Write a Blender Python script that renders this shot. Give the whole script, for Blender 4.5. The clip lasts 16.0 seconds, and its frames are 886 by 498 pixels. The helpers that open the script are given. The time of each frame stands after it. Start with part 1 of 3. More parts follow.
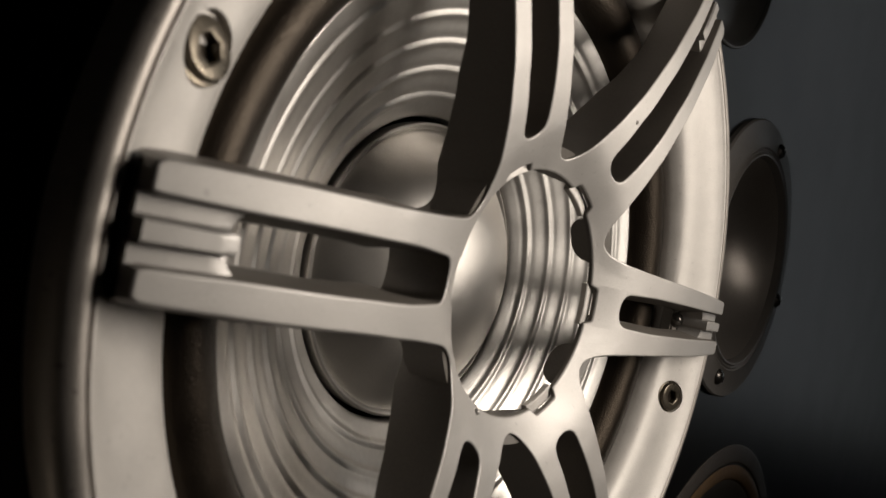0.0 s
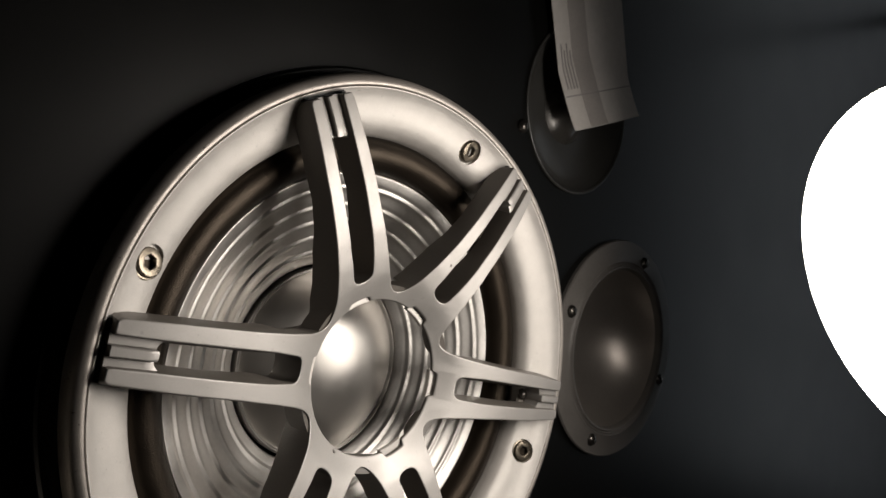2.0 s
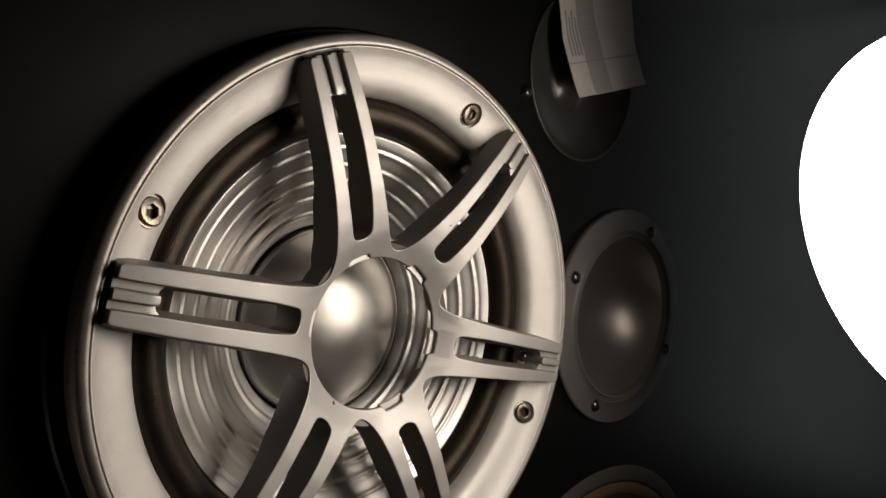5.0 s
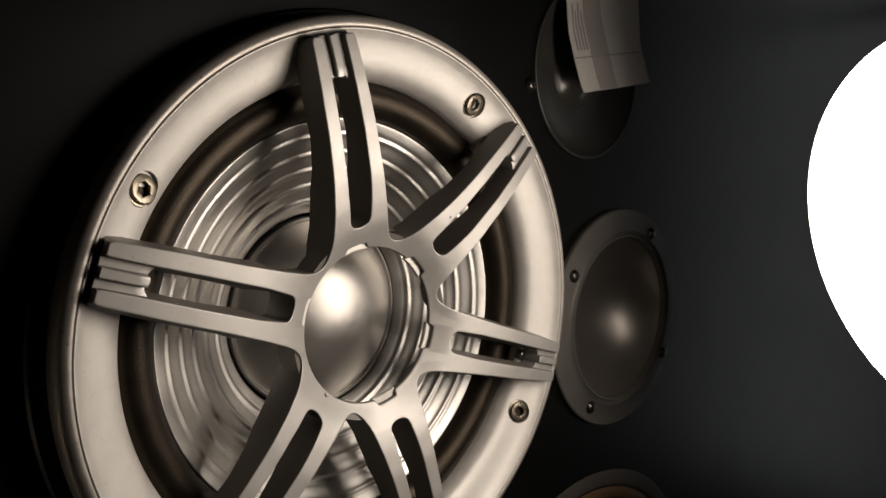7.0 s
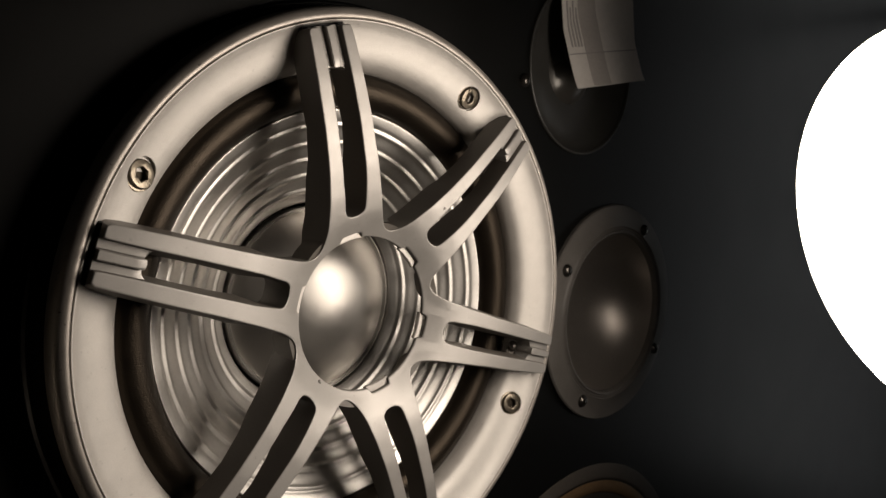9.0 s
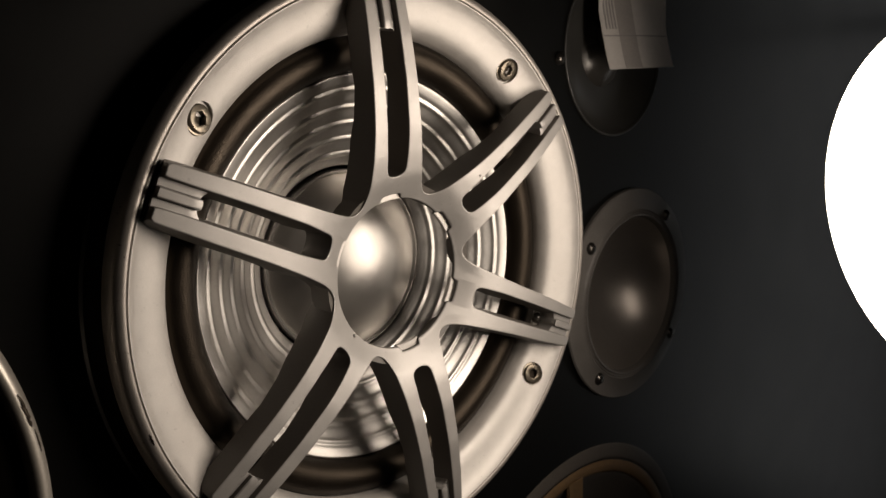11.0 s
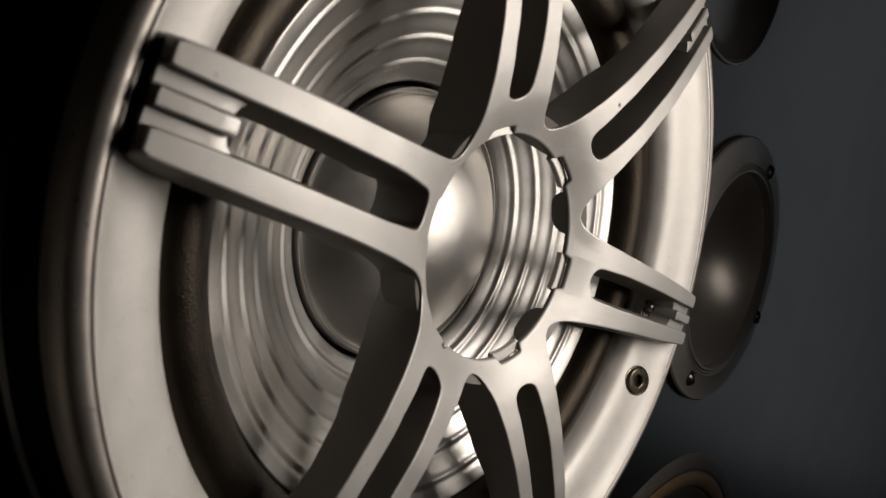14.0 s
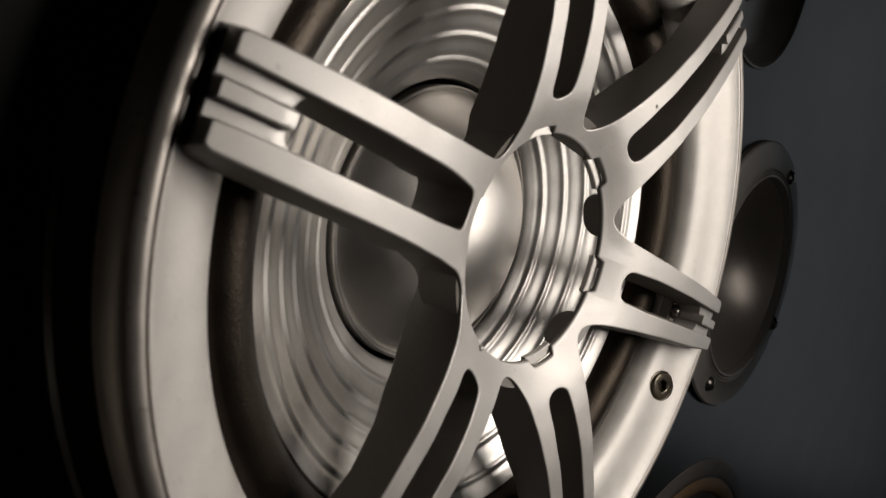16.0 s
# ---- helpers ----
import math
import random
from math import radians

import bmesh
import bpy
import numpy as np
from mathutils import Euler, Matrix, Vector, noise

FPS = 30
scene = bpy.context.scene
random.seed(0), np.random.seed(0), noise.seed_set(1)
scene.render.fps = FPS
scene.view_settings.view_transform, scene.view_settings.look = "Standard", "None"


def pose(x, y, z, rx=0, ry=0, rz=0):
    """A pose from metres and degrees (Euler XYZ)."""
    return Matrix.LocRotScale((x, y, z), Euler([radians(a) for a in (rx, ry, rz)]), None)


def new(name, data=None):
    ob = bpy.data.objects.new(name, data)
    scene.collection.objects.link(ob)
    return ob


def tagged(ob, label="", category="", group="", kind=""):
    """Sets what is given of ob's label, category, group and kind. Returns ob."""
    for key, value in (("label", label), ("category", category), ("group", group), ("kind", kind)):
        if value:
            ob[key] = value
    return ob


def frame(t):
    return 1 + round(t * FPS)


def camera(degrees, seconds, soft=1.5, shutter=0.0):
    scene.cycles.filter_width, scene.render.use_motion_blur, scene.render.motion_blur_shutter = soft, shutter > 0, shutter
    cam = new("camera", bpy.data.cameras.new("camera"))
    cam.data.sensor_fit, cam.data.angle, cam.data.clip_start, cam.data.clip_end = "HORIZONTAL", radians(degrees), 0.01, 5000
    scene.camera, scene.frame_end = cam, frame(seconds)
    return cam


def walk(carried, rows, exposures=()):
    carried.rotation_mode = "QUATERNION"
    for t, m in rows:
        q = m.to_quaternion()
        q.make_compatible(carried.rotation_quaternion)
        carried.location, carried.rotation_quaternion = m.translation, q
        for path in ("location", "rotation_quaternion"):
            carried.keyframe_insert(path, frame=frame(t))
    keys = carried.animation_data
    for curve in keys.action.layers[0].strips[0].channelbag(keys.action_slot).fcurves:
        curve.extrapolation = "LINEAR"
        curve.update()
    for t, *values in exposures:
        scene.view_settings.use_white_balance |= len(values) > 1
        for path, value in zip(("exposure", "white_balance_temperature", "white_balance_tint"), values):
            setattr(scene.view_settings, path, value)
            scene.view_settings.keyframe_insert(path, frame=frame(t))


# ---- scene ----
cam = camera(61.70, 16.0, soft=1.5)
# a small phone lens, focused on the hub
cam.data.dof.use_dof = True
cam.data.dof.focus_distance = 0.24
cam.data.dof.aperture_fstop = 26.0
ROWS = [
    (0.0, -0.1416, -0.0879, 1.2277, 83.43, -4.90, -50.05),
    (0.5, -0.1600, -0.1127, 1.2315, 84.77, -4.98, -47.83),
    (1.0, -0.1699, -0.1422, 1.2398, 86.50, -3.75, -47.63),
    (1.5, -0.1744, -0.1706, 1.2463, 87.61, -3.21, -46.48),
    (2.0, -0.1751, -0.2005, 1.2512, 89.25, -3.56, -45.38),
    (2.5, -0.1760, -0.2019, 1.2501, 88.70, -3.83, -45.23),
    (3.0, -0.1733, -0.2060, 1.2488, 88.53, -3.81, -44.33),
    (3.5, -0.1707, -0.2092, 1.2488, 88.13, -3.56, -43.59),
    (4.0, -0.1719, -0.2117, 1.2469, 88.05, -3.51, -43.48),
    (6.5, -0.1709, -0.2080, 1.2368, 88.59, -4.88, -43.81),
    (7.0, -0.1688, -0.2049, 1.2367, 88.47, -5.40, -44.08),
    (7.5, -0.1680, -0.2041, 1.2356, 88.59, -5.35, -44.54),
    (8.0, -0.1678, -0.2054, 1.2358, 88.74, -5.34, -44.59),
    (10.5, -0.1800, -0.2110, 1.2221, 88.72, -7.82, -43.90),
    (11.0, -0.1827, -0.2067, 1.2179, 88.63, -8.37, -44.07),
    (11.5, -0.1770, -0.1793, 1.2097, 86.88, -9.08, -44.23),
    (12.0, -0.1545, -0.1272, 1.2063, 85.12, -10.50, -47.25),
    (12.5, -0.1534, -0.1157, 1.2082, 85.79, -10.50, -48.27),
    (13.0, -0.1535, -0.1127, 1.2095, 85.96, -10.61, -48.12),
    (13.5, -0.1509, -0.1078, 1.2106, 85.34, -10.51, -48.53),
    (14.0, -0.1484, -0.1054, 1.2119, 85.30, -10.35, -48.65),
    (14.5, -0.1488, -0.1030, 1.2096, 85.06, -10.40, -48.51),
    (15.0, -0.1520, -0.1019, 1.2120, 84.49, -11.52, -48.39),
    (15.5, -0.1517, -0.0984, 1.2111, 85.12, -11.05, -48.80),
    (16.0, -0.1525, -0.0965, 1.2097, 85.45, -11.21, -48.93),
]
EXPOSURES = [(0.0, 0.30, 6420, 10), (0.5, 0.52, 6250, 10), (1.5, 0.56, 6180, 10), (2.5, 0.31, 6350, 10), (3.5, 0.25, 6450, 10), (7.0, 0.25, 6650, 11), (8.0, 0.17, 6670, 11), (11.0, 0.13, 6850, 13), (11.5, 0.29, 6780, 13), (12.0, 0.30, 6580, 12), (14.5, 0.30, 6220, 10), (16.0, 0.33, 6180, 10)]
walk(cam, [(t, pose(x, y, z, rx, ry, rz)) for t, x, y, z, rx, ry, rz in ROWS], EXPOSURES)

# ---- light: one round work lamp close to the loudspeaker, in a dim room ----
# added background glow, reflected in the panel to stand in for lamp glare
HAZE_GLOW = 0.40
world = bpy.data.worlds.new("panel_haze_glow")
scene.world = world
world.use_nodes = True
world.node_tree.nodes["Background"].inputs["Color"].default_value = (0.94, 0.98, 1.0, 1)
world.node_tree.nodes["Background"].inputs["Strength"].default_value = HAZE_GLOW
LAMP_STRENGTH = 10.0
LAMP_COLOUR = (1.0, 0.90, 0.79, 1)

# The face of the panel: x to the right, y up its face, z out of it; the loudspeaker's centre stands 1.2 m high.
_c, _s = math.cos(radians(-10)), math.sin(radians(-10))
FACE = Matrix(((_c, -_s, 0, 0), (0, 0, -1, 0), (_s, _c, 0, 1.2), (0, 0, 0, 1)))


# ---- materials ----
def material(name, colour, rough, metal=0.0, grain=900.0, vary=0.12, bump=0.0, spots=60.0, coat=0.0, aniso=0.0, spec=0.5, rough_vary=0.08, deep=0.00012, specks=0.0):
    m = bpy.data.materials.new(name)
    m.use_nodes = True
    nt = m.node_tree
    b = nt.nodes["Principled BSDF"]
    tc = nt.nodes.new("ShaderNodeTexCoord")
    fine, broad = nt.nodes.new("ShaderNodeTexNoise"), nt.nodes.new("ShaderNodeTexNoise")
    fine.inputs["Scale"].default_value, fine.inputs["Detail"].default_value = grain, 3
    broad.inputs["Scale"].default_value, broad.inputs["Detail"].default_value = spots, 5
    for n in (fine, broad):
        nt.links.new(tc.outputs["Object"], n.inputs["Vector"])
    mix = nt.nodes.new("ShaderNodeMath")
    mix.operation = "ADD"
    nt.links.new(fine.outputs["Fac"], mix.inputs[0])
    nt.links.new(broad.outputs["Fac"], mix.inputs[1])
    ramp = nt.nodes.new("ShaderNodeMapRange")
    ramp.inputs["From Min"].default_value, ramp.inputs["From Max"].default_value = 0.6, 1.4
    ramp.inputs["To Min"].default_value, ramp.inputs["To Max"].default_value = 1 - vary, 1 + vary
    nt.links.new(mix.outputs[0], ramp.inputs["Value"])
    col = nt.nodes.new("ShaderNodeVectorMath")
    col.operation = "SCALE"
    col.inputs[0].default_value = colour
    nt.links.new(ramp.outputs[0], col.inputs["Scale"])
    tone = col.outputs[0]
    if specks:
        # sparse small marks in the paint
        dirt, mask = nt.nodes.new("ShaderNodeTexNoise"), nt.nodes.new("ShaderNodeMapRange")
        dirt.inputs["Scale"].default_value, dirt.inputs["Detail"].default_value = 620, 4
        nt.links.new(tc.outputs["Object"], dirt.inputs["Vector"])
        mask.inputs["From Min"].default_value, mask.inputs["From Max"].default_value = 0.66, 0.74
        mask.inputs["To Min"].default_value, mask.inputs["To Max"].default_value = 1.0, 1.0 - specks
        nt.links.new(dirt.outputs["Fac"], mask.inputs["Value"])
        worn = nt.nodes.new("ShaderNodeVectorMath")
        worn.operation = "SCALE"
        nt.links.new(tone, worn.inputs[0])
        nt.links.new(mask.outputs[0], worn.inputs["Scale"])
        tone = worn.outputs[0]
    nt.links.new(tone, b.inputs["Base Color"])
    rr = nt.nodes.new("ShaderNodeMapRange")
    rr.inputs["From Min"].default_value, rr.inputs["From Max"].default_value = 0.3, 0.7
    rr.inputs["To Min"].default_value, rr.inputs["To Max"].default_value = max(0.02, rough - rough_vary), min(1, rough + rough_vary)
    nt.links.new(broad.outputs["Fac"], rr.inputs["Value"])
    nt.links.new(rr.outputs[0], b.inputs["Roughness"])
    b.inputs["Metallic"].default_value = metal
    b.inputs["Coat Weight"].default_value = coat
    b.inputs["Anisotropic"].default_value = aniso
    b.inputs["Specular IOR Level"].default_value = spec
    if bump:
        bp = nt.nodes.new("ShaderNodeBump")
        bp.inputs["Strength"].default_value = bump
        bp.inputs["Distance"].default_value = deep
        nt.links.new(fine.outputs["Fac"], bp.inputs["Height"])
        nt.links.new(bp.outputs[0], b.inputs["Normal"])
    return m


SILVER = material("satin_silver_casting", (0.425, 0.406, 0.384), 0.50, 0.5, 2600, 0.07, 0.3, specks=0.18)
FRAME = material("silver_painted_frame", (0.60, 0.571, 0.535), 0.49, 0.42, 3200, 0.10, 0.7, 170, rough_vary=0.05, specks=0.16)
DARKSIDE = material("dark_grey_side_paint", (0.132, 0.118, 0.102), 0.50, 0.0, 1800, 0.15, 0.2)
CONE = material("spun_aluminium_cone", (0.56, 0.54, 0.51), 0.38, 0.92, 700, 0.08, 0.05)
CAP = material("satin_aluminium_cap", (0.46, 0.441, 0.414), 0.38, 0.92, 3400, 0.09, 0.5)
RUBBER = material("brownish_black_rubber", (0.0086, 0.0068, 0.0052), 0.37, 0.0, 2000, 0.25, 0.65, 160, deep=0.0002, spec=0.30, rough_vary=0.05)
RUBBER.node_tree.nodes["Principled BSDF"].inputs["Specular Tint"].default_value = (1.0, 0.80, 0.60, 1)
BOARD = material("matt_black_panel", (0.0034, 0.0034, 0.0031), 0.34, 0.0, 600, 0.3, 0.1, 25, rough_vary=0.015, spec=0.3)
RIM = material("scuffed_silver_rim", (0.42, 0.385, 0.35), 0.46, 0.55, 2600, 0.15, 0.5, 120, specks=0.6)
BLACKPLASTIC = material("black_moulded_plastic", (0.044, 0.043, 0.040), 0.36, 0.0, 1400, 0.2, 0.2)
PLASTIC = material("dark_grey_moulded_plastic", (0.112, 0.104, 0.096), 0.45, 0.0, 1400, 0.2, 0.2, spec=0.25)
DOME = material("dark_grey_dome", (0.40, 0.368, 0.335), 0.335, 0.75, 900, 0.08, 0.1, rough_vary=0.02)
DOMEBLACK = material("glossy_black_dome", (0.075, 0.070, 0.063), 0.28, 0.3, 900, 0.2, 0.1)
STEEL = material("dull_brassy_steel", (0.165, 0.142, 0.110), 0.31, 0.9, 1200, 0.3, 0.3)
BLACKSTEEL = material("black_oxide_steel", (0.11, 0.10, 0.09), 0.27, 0.9, 1200, 0.3, 0.2)
PAPER = material("aged_white_paper", (0.62, 0.585, 0.55), 0.75, 0.0, 400, 0.08, 0.2)
INK = material("faded_grey_ink", (0.33, 0.31, 0.30), 0.8)
GREYSTRIP = material("grey_print_on_paper", (0.40, 0.37, 0.345), 0.75)
UMBER = material("dull_grey_brown_card", (0.078, 0.067, 0.057), 0.6, 0.0, 700, 0.2, 0.3)
KRAFT = material("brown_treated_cloth", (0.135, 0.079, 0.033), 0.7, 0.0, 500, 0.25, 0.4)
TAN = material("champagne_silver_rim", (0.52, 0.48, 0.42), 0.42, 0.6, 900, 0.1, 0.2)
WALL = material("dark_grey_wall", (0.05, 0.05, 0.05), 0.8, 0.0, 60, 0.1, 0.2, 3)
FLOOR = material("dark_carpet", (0.035, 0.033, 0.032), 0.9, 0.0, 400, 0.3, 0.5, 8)
LAMPSHELL = material("white_lamp_housing", (0.7, 0.7, 0.69), 0.4)
GLOW = bpy.data.materials.new("lit_diffuser")
GLOW.use_nodes = True
GLOW.node_tree.nodes["Principled BSDF"].inputs["Base Color"].default_value = (0.8, 0.8, 0.78, 1)
GLOW.node_tree.nodes["Principled BSDF"].inputs["Emission Color"].default_value = LAMP_COLOUR
GLOW.node_tree.nodes["Principled BSDF"].inputs["Emission Strength"].default_value = LAMP_STRENGTH


# ---- mesh helpers ----
def finish(me, angle=35.0):
    me.shade_smooth()
    me.set_sharp_from_angle(angle=radians(angle))
    return me


def part(name, bm, mat, parent=None, label="", angle=35.0, m=None):
    if isinstance(bm, bmesh.types.BMesh):
        me = bpy.data.meshes.new(name)
        bmesh.ops.recalc_face_normals(bm, faces=bm.faces)
        bm.to_mesh(me)
        bm.free()
    else:
        me = bm
    finish(me, angle)
    me.materials.clear()
    me.materials.append(mat)
    ob = new(name, me)
    if parent:
        ob.parent = parent
    if m is not None:
        ob.matrix_basis = m
    if label:
        tagged(ob, label)
    return ob


def thing(name, m, label, category, group="", kind=""):
    ob = new(name)
    ob.empty_display_size = 0.01
    ob.matrix_basis = m
    return tagged(ob, label, category, group, kind)


def lathe(profile, n=128, closed=False, arc=None):
    """Turn (r, z) points round the z axis."""
    bm = bmesh.new()
    whole = arc is None
    a0, a1 = (0, 2 * math.pi) if whole else arc
    cols = []
    for i in range(n if whole else n + 1):
        a = a0 + (a1 - a0) * i / n
        cols.append([bm.verts.new((r * math.cos(a), r * math.sin(a), z)) for r, z in profile])
    pairs = [(cols[i], cols[(i + 1) % len(cols)]) for i in range(n)]
    k = len(profile)
    for p, q in pairs:
        for j in range(k if closed else k - 1):
            j2 = (j + 1) % k
            bm.faces.new((p[j], q[j], q[j2], p[j2]))
    if not whole and closed:
        bm.faces.new(cols[0])
        bm.faces.new(cols[-1])
    bmesh.ops.remove_doubles(bm, verts=bm.verts, dist=1e-6)
    return bm


def smooth_profile(points, steps=6):
    """A Catmull-Rom curve through (r, z) points."""
    out = []
    p = [points[0], *points, points[-1]]
    for i in range(1, len(p) - 2):
        a, b, c, d = (Vector(v) for v in p[i - 1:i + 3])
        for j in range(steps):
            t = j / steps
            out.append(tuple(0.5 * (2 * b + (c - a) * t + (2 * a - 5 * b + 4 * c - d) * t * t + (3 * b - a - 3 * c + d) * t ** 3)))
    return out + [points[-1]]


def flat_mesh(loops, depth, bevel=0.0, res=2):
    """A filled flat outline with holes, thickened to z = -depth..0, with rounded edges."""
    cu = bpy.data.curves.new("outline", "CURVE")
    cu.dimensions, cu.fill_mode = "2D", "BOTH"
    cu.extrude = depth / 2 - bevel
    cu.bevel_depth, cu.bevel_resolution, cu.offset = bevel, res, -bevel
    for pts in loops:
        sp = cu.splines.new("POLY")
        sp.points.add(len(pts) - 1)
        for q, (x, y) in zip(sp.points, pts):
            q.co = (x, y, 0, 1)
        sp.use_cyclic_u = True
    ob = new("outline", cu)
    me = bpy.data.meshes.new_from_object(ob.evaluated_get(bpy.context.evaluated_depsgraph_get()))
    bpy.data.objects.remove(ob)
    bpy.data.curves.remove(cu)
    bm = bmesh.new()
    bm.from_mesh(me)
    bpy.data.meshes.remove(me)
    bmesh.ops.remove_doubles(bm, verts=bm.verts, dist=1e-6)
    for v in bm.verts:
        v.co.z -= depth / 2
    return bm


def circle(r, n=96, x=0, y=0):
    return [(x + r * math.cos(2 * math.pi * i / n), y + r * math.sin(2 * math.pi * i / n)) for i in range(n)]


def cut(ob, cutter):
    """Cut one mesh out of another for good."""
    mod = ob.modifiers.new("cut", "BOOLEAN")
    mod.operation, mod.object, mod.solver = "DIFFERENCE", cutter, "EXACT"
    me = bpy.data.meshes.new_from_object(ob.evaluated_get(bpy.context.evaluated_depsgraph_get()))
    ob.modifiers.remove(mod)
    old = ob.data
    ob.data = me
    bpy.data.meshes.remove(old)
    finish(me)
    cm = cutter.data
    bpy.data.objects.remove(cutter)
    bpy.data.meshes.remove(cm)


def tube(points, r, n=12):
    bm = bmesh.new()
    rings = []
    for i, p in enumerate(points):
        d = (Vector(points[min(i + 1, len(points) - 1)]) - Vector(points[max(i - 1, 0)])).normalized()
        q = d.to_track_quat("Z", "Y")
        rings.append([bm.verts.new(Vector(p) + q @ Vector((r * math.cos(2 * math.pi * k / n), r * math.sin(2 * math.pi * k / n), 0))) for k in range(n)])
    for a, b in zip(rings, rings[1:]):
        for k in range(n):
            bm.faces.new((a[k], a[(k + 1) % n], b[(k + 1) % n], b[k]))
    bm.faces.new(rings[0])
    bm.faces.new(rings[-1])
    return bm


def sliver(r, z, a0, a1, width, seed, n=14):
    """A thin ragged flake that follows a rim, pointed at both ends."""
    rng = random.Random(seed)
    bm = bmesh.new()
    g = []
    for i in range(n + 1):
        a = radians(a0 + (a1 - a0) * i / n)
        half = width / 2 * math.sin(math.pi * (i + 0.15) / (n + 0.3)) ** 0.6
        mid = r + rng.uniform(-0.18, 0.18) * width
        wide = half * rng.uniform(0.7, 1.15)
        g.append([bm.verts.new(((mid + d) * math.cos(a), (mid + d) * math.sin(a), z - 0.35 * d - drop)) for d, drop in ((-wide, 0), (wide, 0), (wide, 0.0008), (-wide, 0.0008))])
    for p, q in zip(g, g[1:]):
        for j in range(4):
            bm.faces.new((p[j], q[j], q[(j + 1) % 4], p[(j + 1) % 4]))
    bm.faces.new(g[0])
    bm.faces.new(g[-1])
    return bm


def spot(x, y, z=0.0, turn=0.0):
    return FACE @ pose(x, y, z, 0, 0, turn)


# ---- the panel and the room ----
BOARD_Z = -0.0105
TWEETER = (0.1711, 0.0293)
HORN = (0.1049, 0.1390)
BROWN = (0.2050, -0.1600)
LOWER = (-0.2035, -0.1310)


def back_panel():
    c10, s10 = math.cos(radians(10)), math.sin(radians(10))
    rect = [(x * c10 - z * s10, x * s10 + z * c10) for x, z in ((-0.75, -0.6), (0.85, -0.6), (0.85, 0.6), (-0.75, 0.6))]
    loops = [rect, circle(0.092), circle(0.047, 64, *TWEETER), circle(0.0396, 64, *HORN), circle(0.098, 96, *BROWN), circle(0.1, 96, *LOWER)]
    ob = part("display_panel", flat_mesh(loops, 0.018), BOARD, None, "", 35, spot(0, 0, BOARD_Z))
    return tagged(ob, "matt black loudspeaker display panel with round cut-outs", "panel", "", "structure")


def room():
    def slab(name, x0, x1, y0, y1, z0, z1, mat):
        bm = bmesh.new()
        bmesh.ops.create_cube(bm, size=1, matrix=Matrix.LocRotScale(((x0 + x1) / 2, (y0 + y1) / 2, (z0 + z1) / 2), None, (x1 - x0, y1 - y0, z1 - z0)))
        tagged(part(name, bm, mat), "plain dark " + name.split("_")[0] + " of the dim room", name.split("_")[0], "", "structure")
    slab("floor", -2.2, 2.2, -2.6, 0.6, -0.1, 0.0, FLOOR)
    slab("ceiling", -2.2, 2.2, -2.6, 0.6, 2.5, 2.6, WALL)
    slab("wall_north", -2.1, 2.1, 0.5, 0.6, 0.0, 2.5, WALL)
    slab("wall_south", -2.1, 2.1, -2.6, -2.5, 0.0, 2.5, WALL)
    slab("wall_west", -2.2, -2.1, -2.6, 0.6, 0.0, 2.5, WALL)
    # unseen east wall; its opening is added so its reflection imitates lens glare
    bm = flat_mesh([[(-2.6, 0.0), (0.6, 0.0), (0.6, 2.5), (-2.6, 2.5)], [(-0.98, 0.52), (-0.46, 0.52), (-0.46, 2.35), (-0.98, 2.35)]], 0.1)
    m = Matrix(((0, 0, 1, 2.2), (1, 0, 0, 0), (0, 1, 0, 0), (0, 0, 0, 1)))
    tagged(part("wall_east", bm, WALL, None, "", 35, m), "unseen plain dark wall with an added opening for the panel's haze", "wall", "", "structure")
    # frame round the added opening, unseen like the wall
    bm = flat_mesh([[(-0.98, 0.52), (-0.46, 0.52), (-0.46, 2.35), (-0.98, 2.35)], [(-0.94, 0.56), (-0.50, 0.56), (-0.50, 2.31), (-0.94, 2.31)]], 0.05)
    tagged(part("haze_opening_frame", bm, WALL, None, "", 35, Matrix(((0, 0, 1, 2.17), (1, 0, 0, 0), (0, 1, 0, 0), (0, 0, 0, 1)))), "unseen frame of the added opening for the panel's haze", "window", "", "structure")
    # the plinth that carries the panel
    bm = bmesh.new()
    bmesh.ops.create_cube(bm, size=1, matrix=Matrix.LocRotScale((0.05, 0.06, 0.30), None, (1.6, 0.3, 0.60)))
    bmesh.ops.bevel(bm, geom=bm.edges[:], offset=0.006, segments=2, affect="EDGES")
    tagged(part("plinth", bm, BOARD), "plain black plinth under the display panel", "plinth", "", "structure")


back_panel()
room()


# ---- the main loudspeaker ----
def blended(rs, zs, width=0.004):
    """A smooth table through (r, z) points."""
    x = np.linspace(0.02, 0.11, 1801)
    n = int(width / (x[1] - x[0]))
    pad = np.pad(np.interp(x, rs, zs), n, mode="edge")
    return x, np.convolve(pad, np.hanning(2 * n + 1) / np.hanning(2 * n + 1).sum(), mode="same")[n:-n]


FRONT = blended((0.027, 0.0325, 0.037, 0.045, 0.055, 0.070, 0.085, 0.096, 0.1015), (-0.0024, 0.0010, 0.0036, 0.0062, 0.0083, 0.0097, 0.0098, 0.0092, 0.0086))


def front(r):
    """Height of the grille's face at radius r."""
    return float(np.interp(r, *FRONT))


